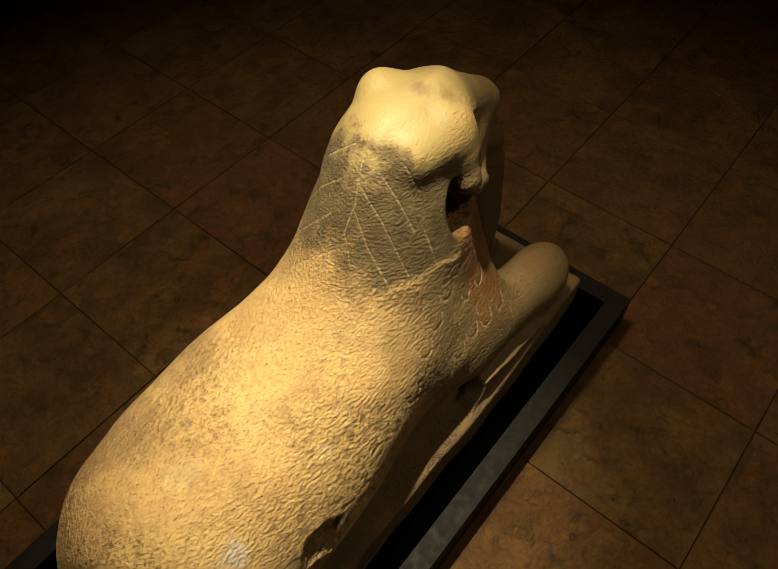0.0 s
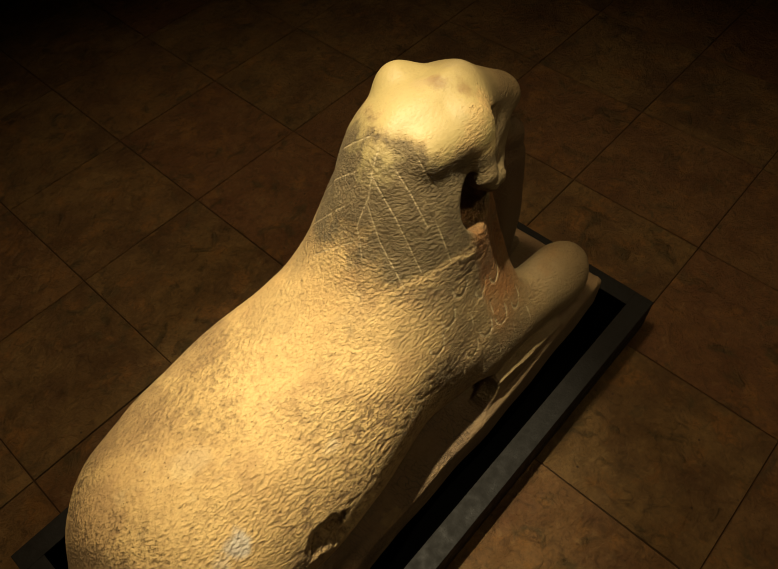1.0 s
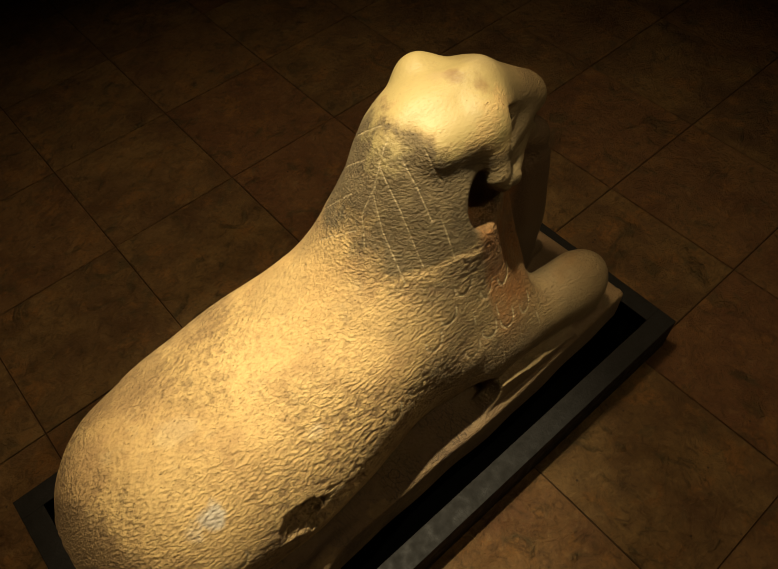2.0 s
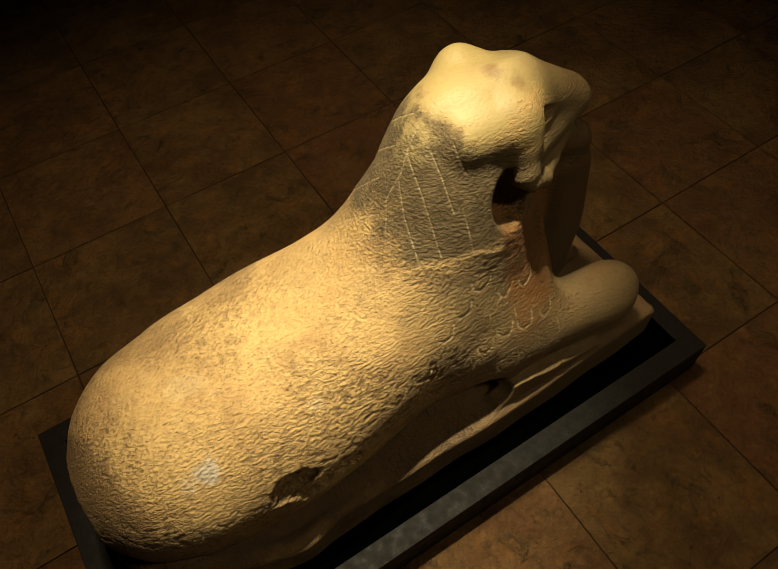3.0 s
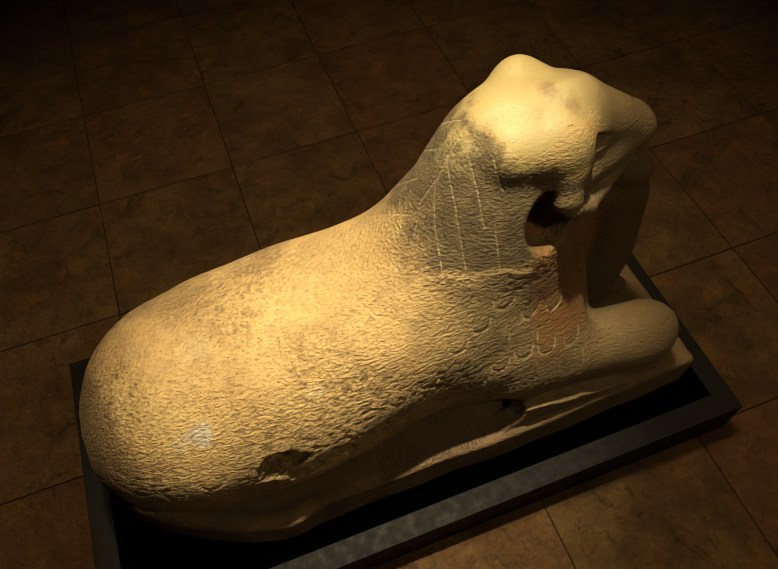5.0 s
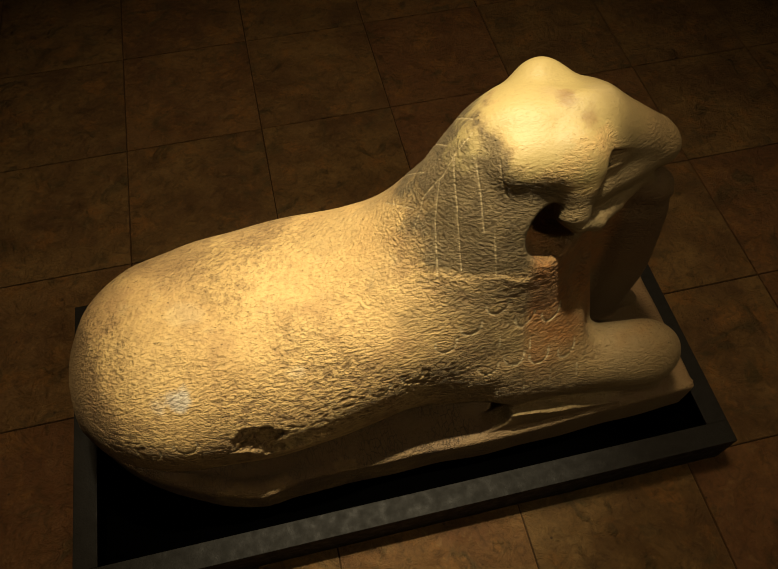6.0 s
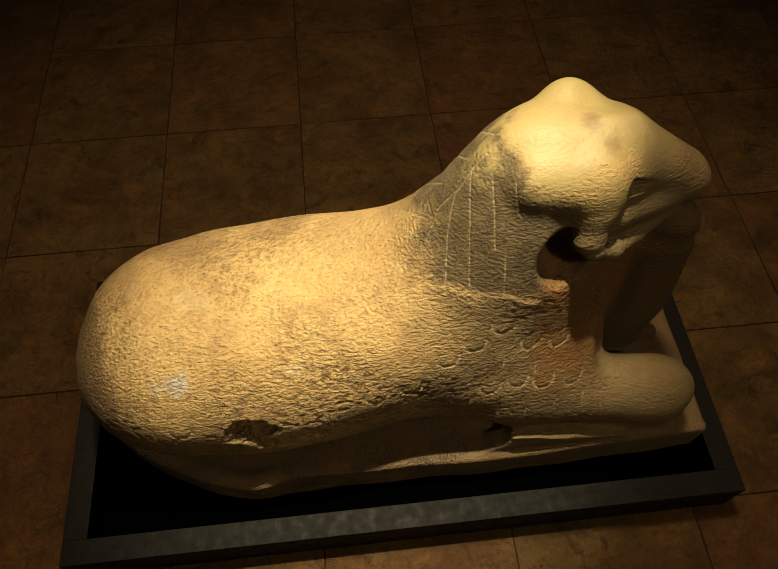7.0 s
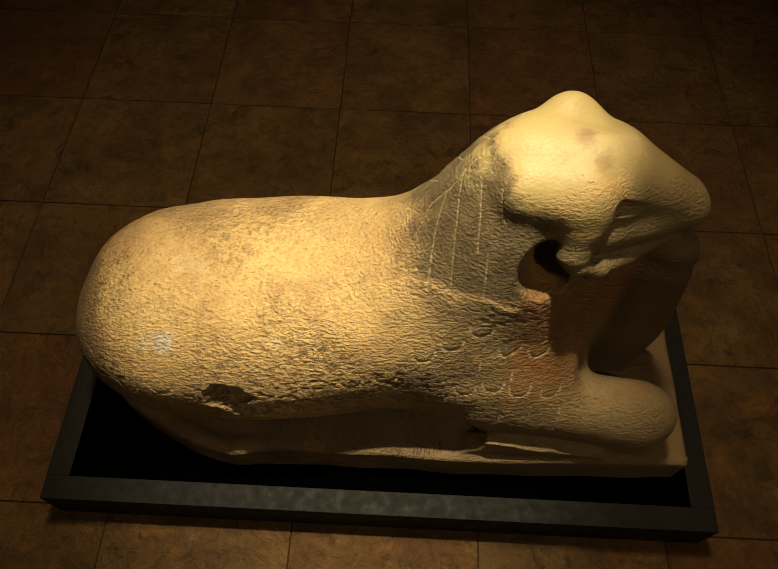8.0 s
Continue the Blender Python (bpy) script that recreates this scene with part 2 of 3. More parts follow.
for name, lo, hi in (
    ("wall_north", (LOW.x - 0.2, HIGH.y, -0.12), (HIGH.x + 0.2, HIGH.y + 0.2, 3.6)),
    ("wall_south", (LOW.x - 0.2, LOW.y - 0.2, -0.12), (HIGH.x + 0.2, LOW.y, 3.6)),
    ("wall_west", (LOW.x - 0.2, LOW.y, -0.12), (LOW.x, HIGH.y, 3.6)),
    ("wall_east", (HIGH.x, LOW.y, -0.12), (HIGH.x + 0.2, HIGH.y, 3.6)),
):
    tagged(part(name, box(lo, hi), PLASTER), "plain dark plastered gallery wall", "wall", kind="structure")
tagged(part("ceiling", box((LOW.x - 0.2, LOW.y - 0.2, 3.6), (HIGH.x + 0.2, HIGH.y + 0.2, 3.8)), PLASTER), "plain dark gallery ceiling", "ceiling", kind="structure")


# ---- the plinth ----
PL, PW, PH, RW = 1.5, 0.71, 0.122, 0.052
plinth = tagged(new("plinth"), "low dark grey steel plinth standing on brown floor tiles", "plinth")
BOARD_Z = 0.07
for lo, hi in (
    ((0, 0, 0), (PL, RW, PH)),
    ((0, PW - RW, 0), (PL, PW, PH)),
    ((0, RW, 0), (RW, PW - RW, PH)),
    ((PL - RW, RW, 0), (PL, PW - RW, PH)),
):
    part("rim_rail", box(lo, hi, 0.0015), RAIL, plinth)
part("board", box((RW, RW, 0), (PL - RW, PW - RW, BOARD_Z)), BLACK, plinth, "matt black recessed board")
# black strips added over the inner rail faces in place of their shade
for lo, hi in (
    ((RW, RW, BOARD_Z), (PL - RW, RW + 0.003, PH - 0.001)),
    ((RW, PW - RW - 0.003, BOARD_Z), (PL - RW, PW - RW, PH - 0.001)),
    ((RW, RW + 0.003, BOARD_Z), (RW + 0.003, PW - RW - 0.003, PH - 0.001)),
    ((PL - RW - 0.003, RW + 0.003, BOARD_Z), (PL - RW, PW - RW - 0.003, PH - 0.001)),
):
    part("shade_strip", box(lo, hi), BLACK, plinth, "thin black strip standing in for shade inside the rim")


# ---- the statue ----
def smooth_min(a, b, k):
    h = np.clip(0.5 + 0.5 * (b - a) / k, 0, 1)
    return b + (a - b) * h - k * h * (1 - h)


def cut(a, b, k):
    """Takes the form b away from a."""
    return -smooth_min(-a, b, k)


def curve(x, knots, column):
    """A smooth curve through a few knots (x, ...)."""
    xs = np.array([k[0] for k in knots])
    ys = np.array([k[column] for k in knots])
    slope = np.gradient(ys, xs)
    i = np.clip(np.searchsorted(xs, x) - 1, 0, len(xs) - 2)
    w = xs[i + 1] - xs[i]
    t = np.clip((x - xs[i]) / w, 0, 1)
    t2, t3 = t * t, t * t * t
    return (2 * t3 - 3 * t2 + 1) * ys[i] + (t3 - 2 * t2 + t) * w * slope[i] + (3 * t2 - 2 * t3) * ys[i + 1] + (t3 - t2) * w * slope[i + 1]


def capsule(p, a, b, ra, rb, squash=(1, 1, 1)):
    q, a, b, s = p / np.array(squash), np.array(a) / squash, np.array(b) / squash, min(squash)
    d = b - a
    t = np.clip(((q - a) @ d) / (d @ d), 0, 1)
    return (np.sqrt((((q - a) - t[:, None] * d) ** 2).sum(1)) - (ra + (rb - ra) * t)) * s


def ellipsoid(p, c, r):
    q = (p - np.array(c)) / np.array(r)
    n = np.sqrt((q * q).sum(1)) + 1e-9
    return (n - 1) * n / (np.sqrt(((q / np.array(r)) ** 2).sum(1)) + 1e-9)


def rounded_box(p, lo, hi, r):
    lo, hi = np.array(lo), np.array(hi)
    q = np.abs(p - (lo + hi) / 2) - (hi - lo) / 2 + r
    return np.sqrt((np.maximum(q, 0) ** 2).sum(1)) + np.minimum(q.max(1), 0) - r


# centre line of the statue: x, y
AXIS = ((0.0, 0.350), (0.2, 0.366), (0.35, 0.375), (0.6, 0.383), (0.95, 0.405), (1.1, 0.407), (1.25, 0.393), (1.5, 0.385))
# trunk: x, half width, top, bottom
TRUNK = ((0.112, 0.105, 0.435, 0.27), (0.153, 0.157, 0.496, 0.22), (0.24, 0.213, 0.541, 0.19), (0.35, 0.238, 0.557, 0.17), (0.46, 0.248, 0.568, 0.17),
         (0.58, 0.246, 0.583, 0.17), (0.68, 0.236, 0.608, 0.17), (0.74, 0.231, 0.628, 0.17), (0.80, 0.226, 0.630, 0.17), (0.90, 0.210, 0.575, 0.17), (1.02, 0.212, 0.53, 0.17), (1.12, 0.19, 0.50, 0.17))
# neck: z, centre x, half length, half width
NECK = ((0.30, 0.975, 0.16, 0.225), (0.40, 0.975, 0.165, 0.212), (0.46, 0.968, 0.160, 0.180), (0.52, 0.965, 0.158, 0.172), (0.58, 0.962, 0.164, 0.172), (0.64, 0.960, 0.168, 0.162), (0.67, 0.963, 0.170, 0.153),
        (0.70, 0.969, 0.166, 0.144), (0.74, 0.980, 0.159, 0.133), (0.79, 0.999, 0.149, 0.117), (0.84, 1.012, 0.149, 0.108), (0.91, 1.018, 0.147, 0.105))
# near edge of the slab: x, y
EDGE = ((0.05, 0.33), (0.12, 0.25), (0.20, 0.192), (0.33, 0.128), (0.42, 0.106), (0.48, 0.114), (0.60, 0.116), (0.80, 0.116), (0.95, 0.112), (1.14, 0.118), (1.44, 0.128), (1.5, 0.13))


NEAR_SIDE, FAR_SIDE, REAR = (-0.64, -0.66, 0.39), (-0.75, 0.47, 0.46), (-0.84, -0.2, 0.5)
MANE_LINES = (
    ((0.899, 0.365, 0.842), (0.900, 0.329, 0.800), (0.906, 0.295, 0.737)),
    ((0.873, 0.393, 0.825), (0.870, 0.335, 0.757), (0.876, 0.283, 0.653)),
    ((0.850, 0.385, 0.780), (0.838, 0.347, 0.717), (0.838, 0.289, 0.634)),
    ((0.932, 0.341, 0.854), (0.935, 0.304, 0.803)),
    ((0.921, 0.289, 0.744), (0.930, 0.258, 0.652)),
)
MANE_STROKES = (
    ((0.780, 0.452, 0.645), (0.813, 0.381, 0.706)),
    ((0.829, 0.526, 0.622), (0.839, 0.425, 0.749)),
    ((0.890, 0.534, 0.680), (0.873, 0.429, 0.807)),
    ((0.914, 0.491, 0.794), (0.911, 0.426, 0.863)),
)
MANE_SPINE = (((0.812, 0.361, 0.687), (0.826, 0.388, 0.735), (0.855, 0.384, 0.789), (0.880, 0.394, 0.835), (0.903, 0.399, 0.861)),)
FEATHER_R = 0.021
FEATHERS = ((0.928, 0.570), (0.878, 0.537), (0.986, 0.519), (1.045, 0.500), (0.828, 0.515), (0.913, 0.422), (0.967, 0.430), (1.020, 0.417), (1.085, 0.400), (0.857, 0.394), (0.759, 0.462), (0.694, 0.457), (0.324, 0.416), (0.254, 0.405))
SHAFTS = ((0.990, 0.36), (1.050, 0.37), (1.110, 0.36), (0.935, 0.50), (1.000, 0.47), (0.935, 0.365))


def groove(p, a, b, n, wide):
    """1 on the line from a to b, seen along n, and 0 off it."""
    a, b, n = np.array(a), np.array(b), np.array(n)
    n = n / np.linalg.norm(n)
    out = np.zeros(len(p))
    near = (np.abs(p - (a + b) / 2) < np.abs(b - a) / 2 + 0.06).all(1)
    q = p[near] - a
    q = q - (q @ n)[:, None] * n
    d = (b - a) - ((b - a) @ n) * n
    t = np.clip((q @ d) / (d @ d), 0, 1)
    far = np.sqrt(((q - t[:, None] * d) ** 2).sum(1))
    out[near] = np.exp(-(far / wide) ** 2)
    return out


def scratches(p):
    """1 on the incised lines of the mane and the rims of the round feathers, and 0 off them."""
    x, y, z = p.T
    out = np.zeros(len(p))
    for n, lines in ((NEAR_SIDE, MANE_LINES), (FAR_SIDE, MANE_STROKES), (REAR, MANE_SPINE)):
        for line in lines:
            for a, b in zip(line, line[1:]):
                out = np.maximum(out, 0.7 * groove(p, a, b, n, 0.0019))
    for cx, cz in FEATHERS:
        hit = (np.abs(x - cx) < 0.04) & (np.abs(z - cz - 0.02) < 0.04) & (y < 0.38)
        lift = np.maximum(z[hit] - cz - FEATHER_R, 0)
        ring = np.abs(np.hypot(x[hit] - cx, np.minimum(z[hit] - cz - FEATHER_R, 0)) - FEATHER_R)
        out[hit] = np.maximum(out[hit], np.exp(-(ring / 0.0029) ** 2) * np.exp(-(lift / 0.008) ** 2))
    for cx, cz in SHAFTS:
        hit = (np.abs(x - cx) < 0.02) & (np.abs(z - cz) < 0.05) & (y < 0.38)
        out[hit] = np.maximum(out[hit], 0.9 * np.exp(-((x[hit] - cx) / 0.0026) ** 2) * np.exp(-((z[hit] - cz) / 0.018) ** 4))
    return out


def value_noise(p, scale):
    """Smooth noise between 0 and 1."""
    q = p * scale
    i = np.floor(q).astype(np.int64)
    t = q - i
    t = t * t * (3 - 2 * t)

    def grain(dx, dy, dz):
        h = ((i[:, 0] + dx) * 374761393 + (i[:, 1] + dy) * 668265263 + (i[:, 2] + dz) * 2147483647) & 0xFFFFFFFF
        h = ((h ^ (h >> 13)) * 1274126177) & 0xFFFFFFFF
        return (h ^ (h >> 16)) / 4294967295.0

    total = 0.0
    for dx in (0, 1):
        for dy in (0, 1):
            for dz in (0, 1):
                k = (t[:, 0] if dx else 1 - t[:, 0]) * (t[:, 1] if dy else 1 - t[:, 1]) * (t[:, 2] if dz else 1 - t[:, 2])
                total = total + k * grain(dx, dy, dz)
    return total


def statue_form(p):
    x, y, z = p.T
    yc = curve(np.clip(x, 0.0, 1.5), AXIS, 1)
    side = y - yc
    v = np.abs(side)
    near = np.stack([x, -side, z], 1)
    m = np.stack([x, v, z], 1)
    # trunk
    xe = np.clip(x, 0.112, 1.12)
    w, top, low = curve(xe, TRUNK, 1), curve(xe, TRUNK, 2), curve(xe, TRUNK, 3)
    zc, h = (top + low) / 2, (top - low) / 2
    e = np.where(z > zc, 2.3, 2.2)
    far = 1.05 + 0.18 * np.exp(-((x - 0.77) / 0.11) ** 2)
    rad = ((np.where(side > 0, far, 1.0) * v / w) ** e + (np.abs(z - zc) / h) ** e) ** (1 / e)
    f = (rad - 1) * np.minimum(w, h)
    over = np.maximum(0.112 - x, x - 1.12)
    f = np.where(over > 0, np.sqrt(np.maximum(f, 0) ** 2 + over ** 2), f)
    # neck and mane flowing up into a domed crown, with a faint ledge at the collar
    ze = np.clip(z, 0.30, 0.91)
    xc, a, w = curve(ze, NECK, 1), curve(ze, NECK, 2), curve(ze, NECK, 3)
    up = np.maximum(z - 0.755, 0) / 0.150
    low = np.clip((0.72 - z) / 0.24, 0, 1)
    e = np.where(x < xc, 1.7, 2.4) * (1 - low) + 2.6 * low
    wide = np.where(side > 0, 0.96 - 0.13 * np.clip((z - 0.72) / 0.08, 0, 1) + 0.12 * np.clip((0.64 - z) / 0.06, 0, 1), 1.0)
    rad = ((np.abs(x - xc) / a) ** e + (wide * v / w) ** e) ** (1 / e)
    rad = (rad ** 2.2 + up ** 2.2) ** (1 / 2.2)
    g = (rad - 1) * (np.minimum(a, w) * (1 - 0.35 * np.clip(up, 0, 1)))
    over = np.maximum(0.30 - z, 0)
    g = np.where(over > 0, np.sqrt(np.maximum(g, 0) ** 2 + over ** 2), g)
    f = smooth_min(f, g, 0.11)
    # breast, spreading towards the paws
    fan = np.clip(0.66 - z, 0, 0.36)
    f = smooth_min(f, rounded_box(np.stack([x - 0.16 * fan, v - 0.21 * fan, z], 1), (0.95, -0.25, 0.15), (1.128, 0.096, 0.67), 0.022), 0.02)
    # hollow behind the ear
    f = cut(f, ellipsoid(m, (1.026, 0.126, 0.716), (0.053, 0.066, 0.066)), 0.012)
    # brow, muzzle and the worn stump on the crown
    h = np.stack([x, y - 0.405, z], 1)
    f = smooth_min(f, ellipsoid(h, (1.075, 0.0, 0.79), (0.095, 0.095, 0.1)), 0.03)
    f = smooth_min(f, capsule(h, (1.10, 0.0, 0.824), (1.238, 0.002, 0.757), 0.077, 0.051, (1, 0.93, 1)), 0.025)
    f = smooth_min(f, ellipsoid(p, (1.046, 0.488, 0.862), (0.036, 0.034, 0.038)), 0.03)
    f = cut(f, ellipsoid(p, (1.104, 0.452, 0.925), (0.05, 0.035, 0.028)), 0.03)
    f = smooth_min(f, ellipsoid(p, (1.262, 0.396, 0.744), (0.034, 0.030, 0.034)), 0.02)
    # horn swelling round the crown and the ear hanging from it
    g = np.stack([x, np.abs(y - 0.405), z], 1)
    f = smooth_min(f, capsule(h, (0.965, -0.060, 0.835), (1.050, -0.074, 0.832), 0.036, 0.042), 0.03)
    f = smooth_min(f, capsule(g, (1.060, 0.060, 0.846), (1.060, 0.086, 0.795), 0.044, 0.039), 0.02)
    f = smooth_min(f, capsule(g, (1.060, 0.088, 0.795), (1.058, 0.112, 0.750), 0.037, 0.030), 0.008)
    f = smooth_min(f, capsule(g, (1.058, 0.112, 0.750), (1.066, 0.124, 0.732), 0.030, 0.020), 0.006)
    # hollow of the eye and cheek in front of the ear
    f = cut(f, capsule(g, (1.124, 0.112, 0.790), (1.21, 0.084, 0.752), 0.032, 0.020), 0.010)
    f = cut(f, capsule(g, (1.112, 0.084, 0.830), (1.165, 0.072, 0.811), 0.017, 0.009), 0.006)
    f = cut(f, capsule(g, (1.116, 0.128, 0.785), (1.122, 0.130, 0.745), 0.024, 0.020), 0.006)
    # jaw: a shelf curving from the tip of the ear to the mouth
    f = smooth_min(f, capsule(g, (1.068, 0.128, 0.728), (1.108, 0.112, 0.706), 0.014, 0.018), 0.008)
    f = smooth_min(f, capsule(g, (1.108, 0.110, 0.706), (1.165, 0.066, 0.684), 0.018, 0.020), 0.010)
    f = smooth_min(f, capsule(g, (1.165, 0.064, 0.685), (1.238, 0.030, 0.708), 0.020, 0.016), 0.010)
    f = smooth_min(f, capsule(g, (1.105, 0.055, 0.750), (1.21, 0.022, 0.735), 0.046, 0.036), 0.020)
    # slab
    s = rounded_box(p, (0.08, 0.05, BOARD_Z), (1.436, 0.67, 0.182), 0.012)
    s = -smooth_min(-s, y - curve(np.clip(x, 0.05, 1.5), EDGE, 1), 0.012)
    s = np.maximum(s, curve(np.clip(x, 0.05, 1.5), EDGE, 1) - 2 * 0.375 + y - 0.0)
    # rolled rim of the slab round the haunch
    xs = np.clip(x, 0.05, 1.5)
    lean = (curve(np.clip(xs + 0.01, 0.05, 1.5), EDGE, 1) - curve(xs - 0.005, EDGE, 1)) / 0.015
    away = (y - curve(xs, EDGE, 1)) / np.sqrt(1 + lean * lean) - 0.017
    rim = np.sqrt(away ** 2 + (z - 0.176) ** 2) - 0.021 * np.clip((0.60 - x) / 0.14, 0, 1)
    s = smooth_min(s, np.maximum(rim, 0.16 - x), 0.008)
    f = smooth_min(f, s, 0.012)
    # forelegs and their ledge
    f = smooth_min(f, capsule(m, (0.98, 0.185, 0.30), (1.285, 0.195, 0.295), 0.09, 0.085, (1, 0.82, 1)), 0.03)
    f = smooth_min(f, rounded_box(m, (0.97, 0.15, 0.15), (1.355, 0.245, 0.25), 0.03), 0.02)
    ridge = np.maximum.reduce([np.abs(y - 0.150) - 0.022, z - 0.262 + 0.24 * np.clip(x - 0.96, 0, 0.3) + 0.0025 * np.sin(60 * x) + 0.001 * np.sin(150 * x), 0.17 - z, 0.955 - x - 0.4 * (0.25 - z), x - 1.24])
    f = smooth_min(f, ridge, 0.014)
    # hollow between thigh and elbow, broken place on the haunch
    f = cut(f, ellipsoid(p, (0.912, 0.150, 0.250), (0.062, 0.085, 0.056)), 0.012)
    ragged = np.flatnonzero((np.abs(x - 0.52) < 0.18) & (np.abs(z - 0.38) < 0.1) & (y < 0.2) & (np.abs(f) < 0.08))
    q = p[ragged]
    rough = 0.016 * (value_noise(q, 60) - 0.5) + 0.012 * (value_noise(q, 130) - 0.5)
    f[ragged] = cut(f[ragged], ellipsoid(q, (0.452, 0.122, 0.425), (0.050, 0.046, 0.042)) + rough, 0.004)
    f[ragged] = cut(f[ragged], ellipsoid(q, (0.525, 0.116, 0.378), (0.085, 0.046, 0.036)) + rough, 0.006)
    # small standing figure in front of the breast, joined to it by a web of stone
    f = smooth_min(f, rounded_box(p, (1.05, 0.362, 0.15), (1.27, 0.43, 0.70), 0.02), 0.02)
    bend = np.stack([x - 0.02 * np.cos(2.4 * (z - 0.36) / 0.28), y, z], 1)
    king = rounded_box(bend, (1.205, 0.345, 0.15), (1.338, 0.440, 0.63), 0.045)
    king = smooth_min(king, capsule(p, (1.245, 0.390, 0.655), (1.282, 0.391, 0.638), 0.036, 0.041), 0.02)
    f = smooth_min(f, king, 0.012)
    f = smooth_min(f, capsule(p, (1.308, 0.390, 0.632), (1.324, 0.390, 0.612), 0.014, 0.012), 0.012)
    f = cut(f, capsule(p, (1.38, 0.37, 0.556), (1.35, 0.32, 0.556), 0.008, 0.005), 0.006)
    f = cut(f, capsule(p, (1.38, 0.37, 0.588), (1.35, 0.32, 0.592), 0.006, 0.004), 0.006)
    f = smooth_min(f, capsule(p, (1.31, 0.375, 0.21), (1.36, 0.372, 0.21), 0.025, 0.02), 0.01)
    # the shoulder stands a little proud under the hem of the mane
    hem = 0.656 - 0.30 * np.clip(x - 0.94, 0, 0.06) - 0.10 * np.clip(0.88 - x, 0, 0.1) + 0.003 * np.sin(70 * x)
    proud = np.clip((hem - z) / 0.006, 0, 1) * np.clip((x - 0.80) / 0.05, 0, 1) * np.clip((0.988 - x) / 0.006, 0, 1) * (side < 0)
    f = f - 0.0038 * proud * np.clip((z - 0.40) / 0.1, 0, 1)
    return f


def surface(form, lo, hi, step, coarse=3):
    """The zero surface of a form over a box, as vertices and quads (surface nets on a grid that is fine only near the surface)."""
    lo = np.array(lo)

    def value(p, many=60000):
        return np.concatenate([form(p[i:i + many]) for i in range(0, len(p), many)])

    n = (np.ceil((np.array(hi) - lo) / (step * coarse)).astype(int)) * coarse
    cn = n // coarse
    grid = np.stack(np.meshgrid(*[np.arange(k) for k in cn], indexing="ij"), -1).reshape(-1, 3)
    mid = lo + (grid + 0.5) * coarse * step
    fm = value(mid)
    near = np.abs(fm) < step * coarse * 1.2
    field = np.repeat(np.repeat(np.repeat(fm.reshape(cn), coarse, 0), coarse, 1), coarse, 2).astype(np.float32)
    sub = np.stack(np.meshgrid(*[np.arange(coarse)] * 3, indexing="ij"), -1).reshape(-1, 3)
    idx = (grid[near][:, None] * coarse + sub[None]).reshape(-1, 3)
    field[idx[:, 0], idx[:, 1], idx[:, 2]] = value(lo + idx * step)
    inside = field < 0
    count = sum(inside[i:n[0] - 1 + i, j:n[1] - 1 + j, k:n[2] - 1 + k].astype(np.int8) for i in (0, 1) for j in (0, 1) for k in (0, 1))
    cells = np.argwhere((count > 0) & (count < 8))
    corner = np.array([(i, j, k) for i in (0, 1) for j in (0, 1) for k in (0, 1)])
    at = cells[:, None] + corner[None]
    val = field[at[..., 0], at[..., 1], at[..., 2]].astype(float)
    total, hits = np.zeros((len(cells), 3)), np.zeros(len(cells))
    for a in range(8):
        for b in range(a + 1, 8):
            if np.abs(corner[a] - corner[b]).sum() == 1:
                cross = (val[:, a] < 0) != (val[:, b] < 0)
                t = val[:, a] / np.where(cross, val[:, a] - val[:, b], 1)
                total += np.where(cross[:, None], corner[a] + t[:, None] * (corner[b] - corner[a]), 0)
                hits += cross
    verts = lo + (cells + total / hits[:, None]) * step
    number = np.full(n, -1, np.int32)
    number[cells[:, 0], cells[:, 1], cells[:, 2]] = np.arange(len(cells))
    quads = []
    for axis in range(3):
        u, w = (axis + 1) % 3, (axis + 2) % 3
        a = inside.take(range(n[axis] - 1), axis)
        b = inside.take(range(1, n[axis]), axis)
        for start in (True, False):
            e = np.argwhere((a != b) & (a == start))
            e = e[(e[:, u] > 0) & (e[:, w] > 0)]
            du, dw = np.eye(3, dtype=int)[u], np.eye(3, dtype=int)[w]
            ring = [e, e - du, e - du - dw, e - dw] if start is False else [e, e - dw, e - du - dw, e - du]
            ids = np.stack([number[r[:, 0], r[:, 1], r[:, 2]] for r in ring], 1)
            quads.append(ids[(ids >= 0).all(1)][:, ::-1])
    return verts, np.concatenate(quads)


def ramp(value, low, high):
    t = np.clip((value - low) / (high - low), 0, 1)
    return t * t * (3 - 2 * t)


TURN = np.array(Matrix.Rotation(0.7, 3, (1.0, 2.0, 0.6)))


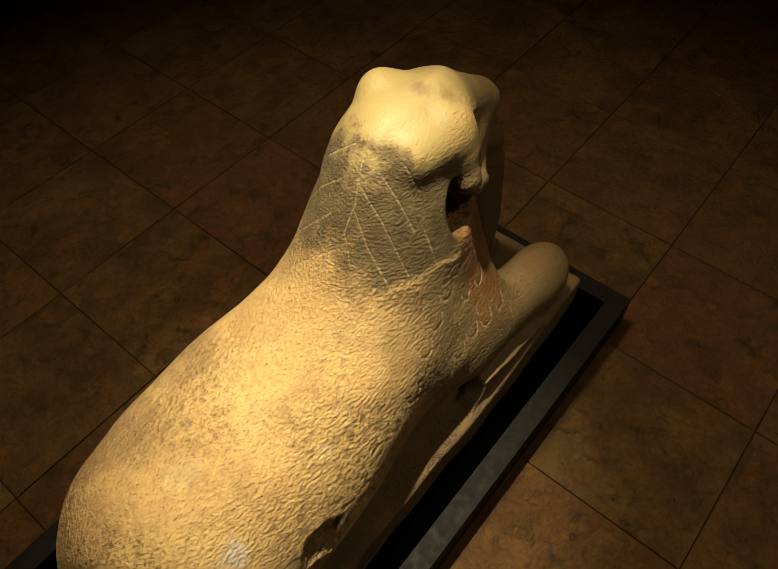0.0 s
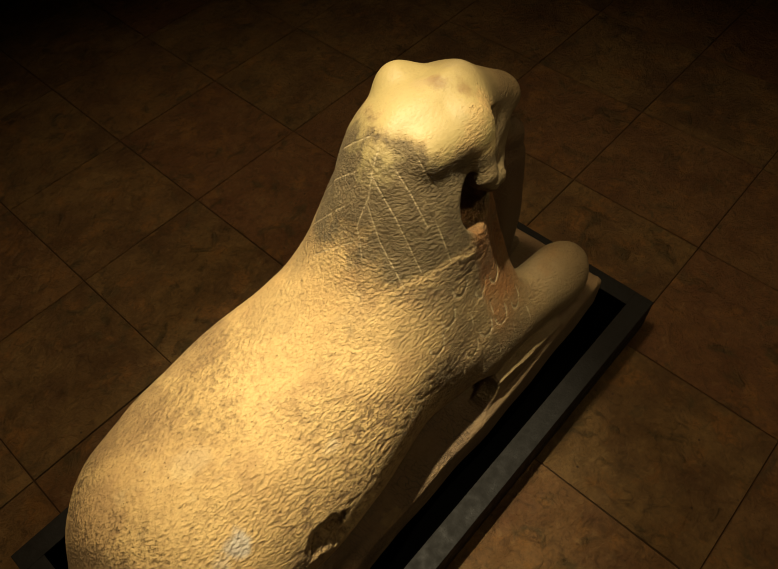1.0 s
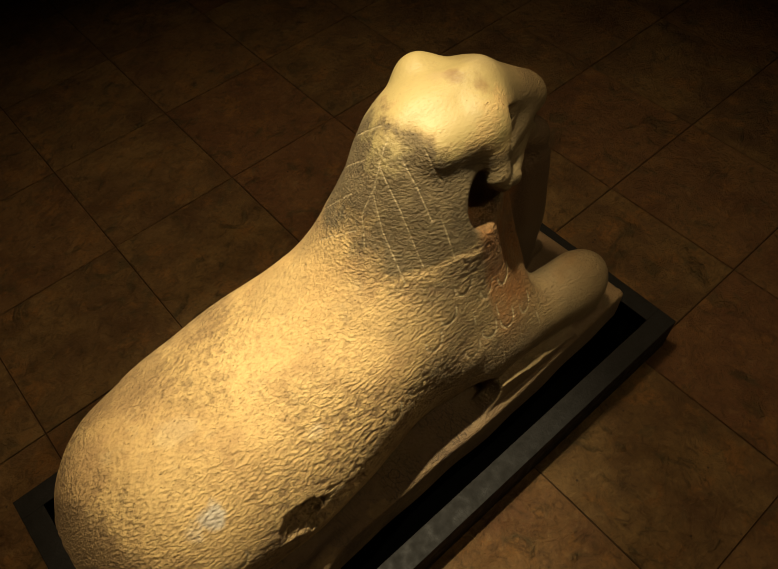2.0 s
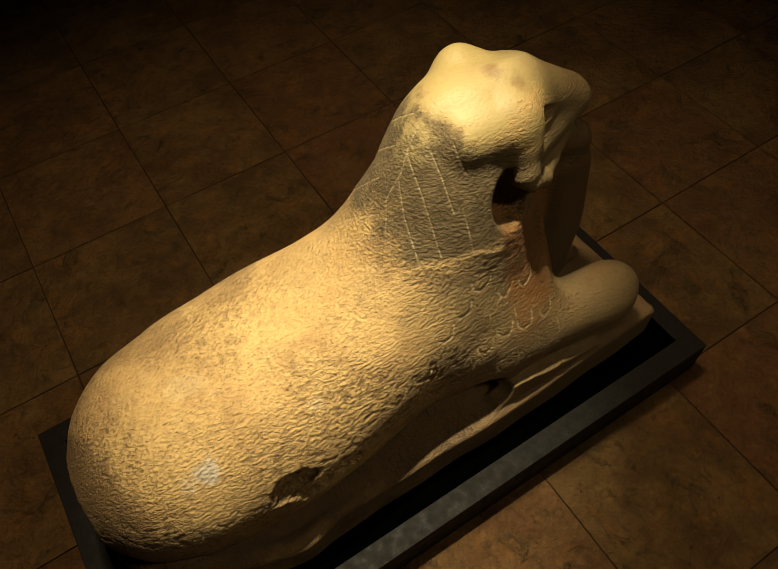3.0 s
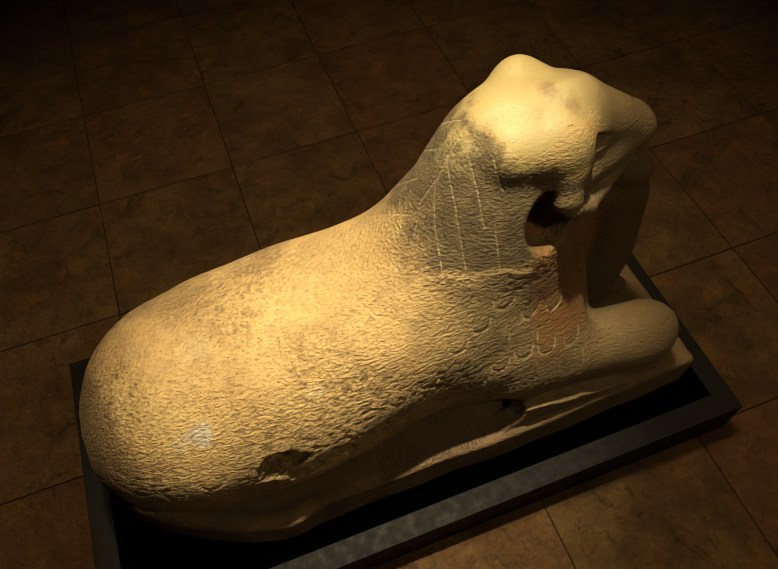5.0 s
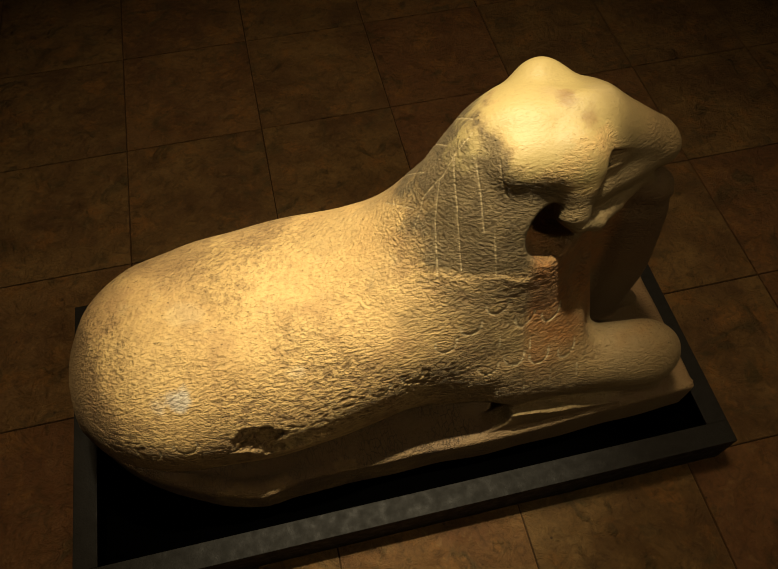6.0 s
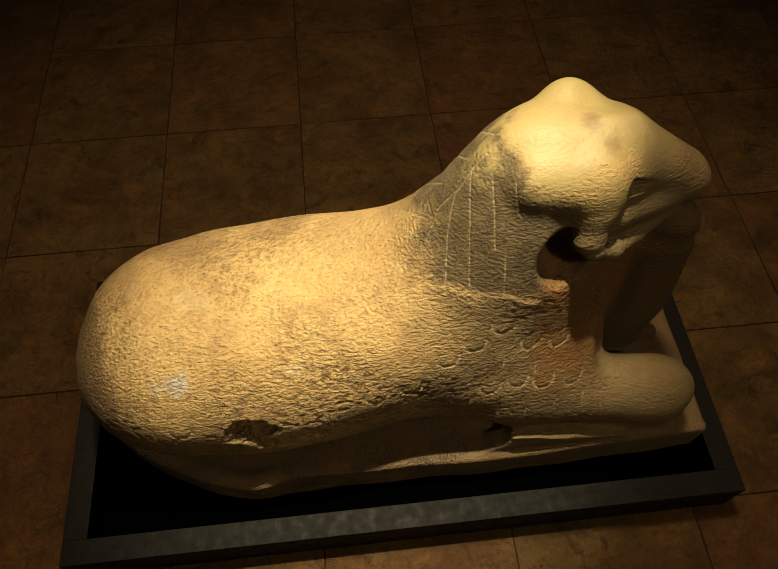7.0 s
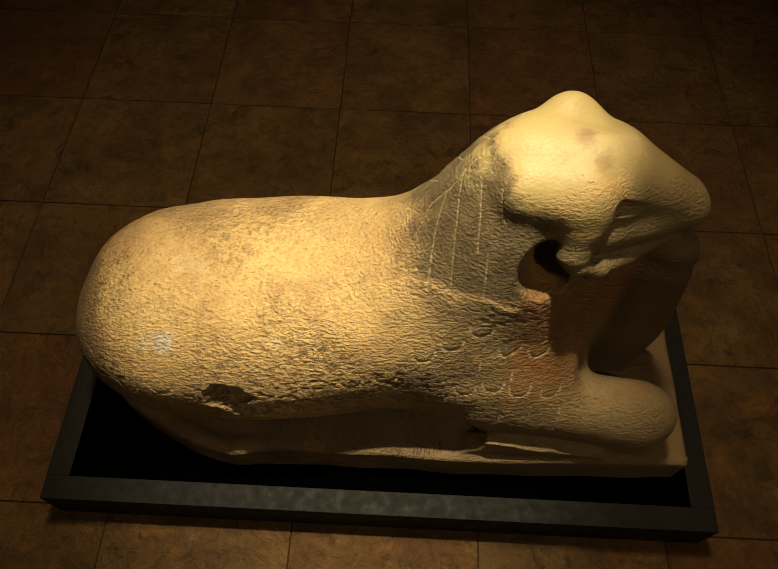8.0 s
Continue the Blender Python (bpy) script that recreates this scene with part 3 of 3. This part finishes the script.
def pecked(p):
    """How far the surface is pitted (0 to 1) and how rough each place is."""
    x, y, z = p.T
    worn = ramp(z + 0.03 * (value_noise(p, 14) - 0.5), 0.835, 0.875)
    back = ramp(z + 0.07 * (value_noise(p, 11) - 0.5), 0.49, 0.59) * ramp(x, 0.86, 0.74)
    rough = (1 - 0.93 * worn) * (1 - 0.82 * back) * (0.55 + 0.65 * ramp(value_noise(p, 9), 0.3, 0.7))
    rough = rough * (1 - 0.72 * ramp(z, 0.645, 0.665) * ramp(x, 0.78, 0.84)) * (1 - 0.5 * ramp(x, 1.12, 1.18)) * (0.5 + 0.5 * ramp(z, 0.19, 0.23)) * (1 - 0.45 * ramp(x, 0.80, 0.90))
    rough = rough * (1 - 0.7 * np.exp(-((p - np.array((0.33, 0.17, 0.46))) ** 2).sum(1) / 0.075 ** 2))
    q = (p * np.array((0.72, 1.0, 1.2))) @ TURN
    big = value_noise(q, 118)
    small = value_noise(q[:, ::-1] + 3.1, 190)
    pit = ramp(0.62 * big + 0.38 * small, 0.50, 0.30)
    swell = 0.35 * (value_noise(q, 48) - 0.5) + 0.35 * (small - 0.5)
    return pit, rough, swell


verts, quads = surface(statue_form, (0.03, 0.05, 0.05), (1.47, 0.75, 0.98), 0.0027)
me = bpy.data.meshes.new("ram_sphinx_statue")
me.vertices.add(len(verts))
me.vertices.foreach_set("co", verts.ravel())
me.loops.add(quads.size)
me.loops.foreach_set("vertex_index", quads.ravel())
me.polygons.add(len(quads))
me.polygons.foreach_set("loop_start", np.arange(0, quads.size, 4))
me.polygons.foreach_set("use_smooth", np.ones(len(quads), bool))
me.update(calc_edges=True)
normal = np.empty(verts.size, np.float32)
me.vertex_normals.foreach_get("vector", normal)
pit, rough, swell = pecked(verts)
line = scratches(verts)
x, y, z = verts.T
uneven = 0.0010 * (np.sin(31 * x + 9 * z + 2 * np.sin(23 * y)) + np.sin(37 * y + 21 * x + 1.5) * np.sin(33 * z + 11 * x))
depth = rough * (1 - 0.6 * line) * (0.0013 * pit - 0.0009 * swell) + 0.0022 * line + uneven
me.vertices.foreach_set("co", (verts - depth[:, None] * normal.reshape(-1, 3)).ravel())
me.update()
me.validate()
for name, value in (("scratch", line), ("pit", pit * np.clip(rough, 0, 1)), ("roughness", np.clip(rough, 0, 1))):
    me.attributes.new(name, "FLOAT", "POINT").data.foreach_set("value", value.astype(np.float32))
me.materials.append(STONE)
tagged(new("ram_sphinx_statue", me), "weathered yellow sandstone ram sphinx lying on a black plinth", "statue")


# ---- floor tiles ----
def tile_mesh():
    bm = box((-TILE_X / 2 + 0.0019, -TILE_Y / 2 + 0.0019, -0.02), (TILE_X / 2 - 0.0019, TILE_Y / 2 - 0.0019, 0), 0.0012)
    me = bpy.data.meshes.new("tile")
    bm.to_mesh(me)
    bm.free()
    me.materials.append(TILE)
    return me


tile_data = tile_mesh()
for i in range(*NX):
    for j in range(*NY):
        tile = new("tile", tile_data)
        tile.parent = floor
        tile.matrix_world = pose(X0 + (i + 0.5) * TILE_X, Y0 + (j + 0.5) * TILE_Y, random.uniform(-0.0008, 0), 0, 0, random.uniform(-0.15, 0.15))
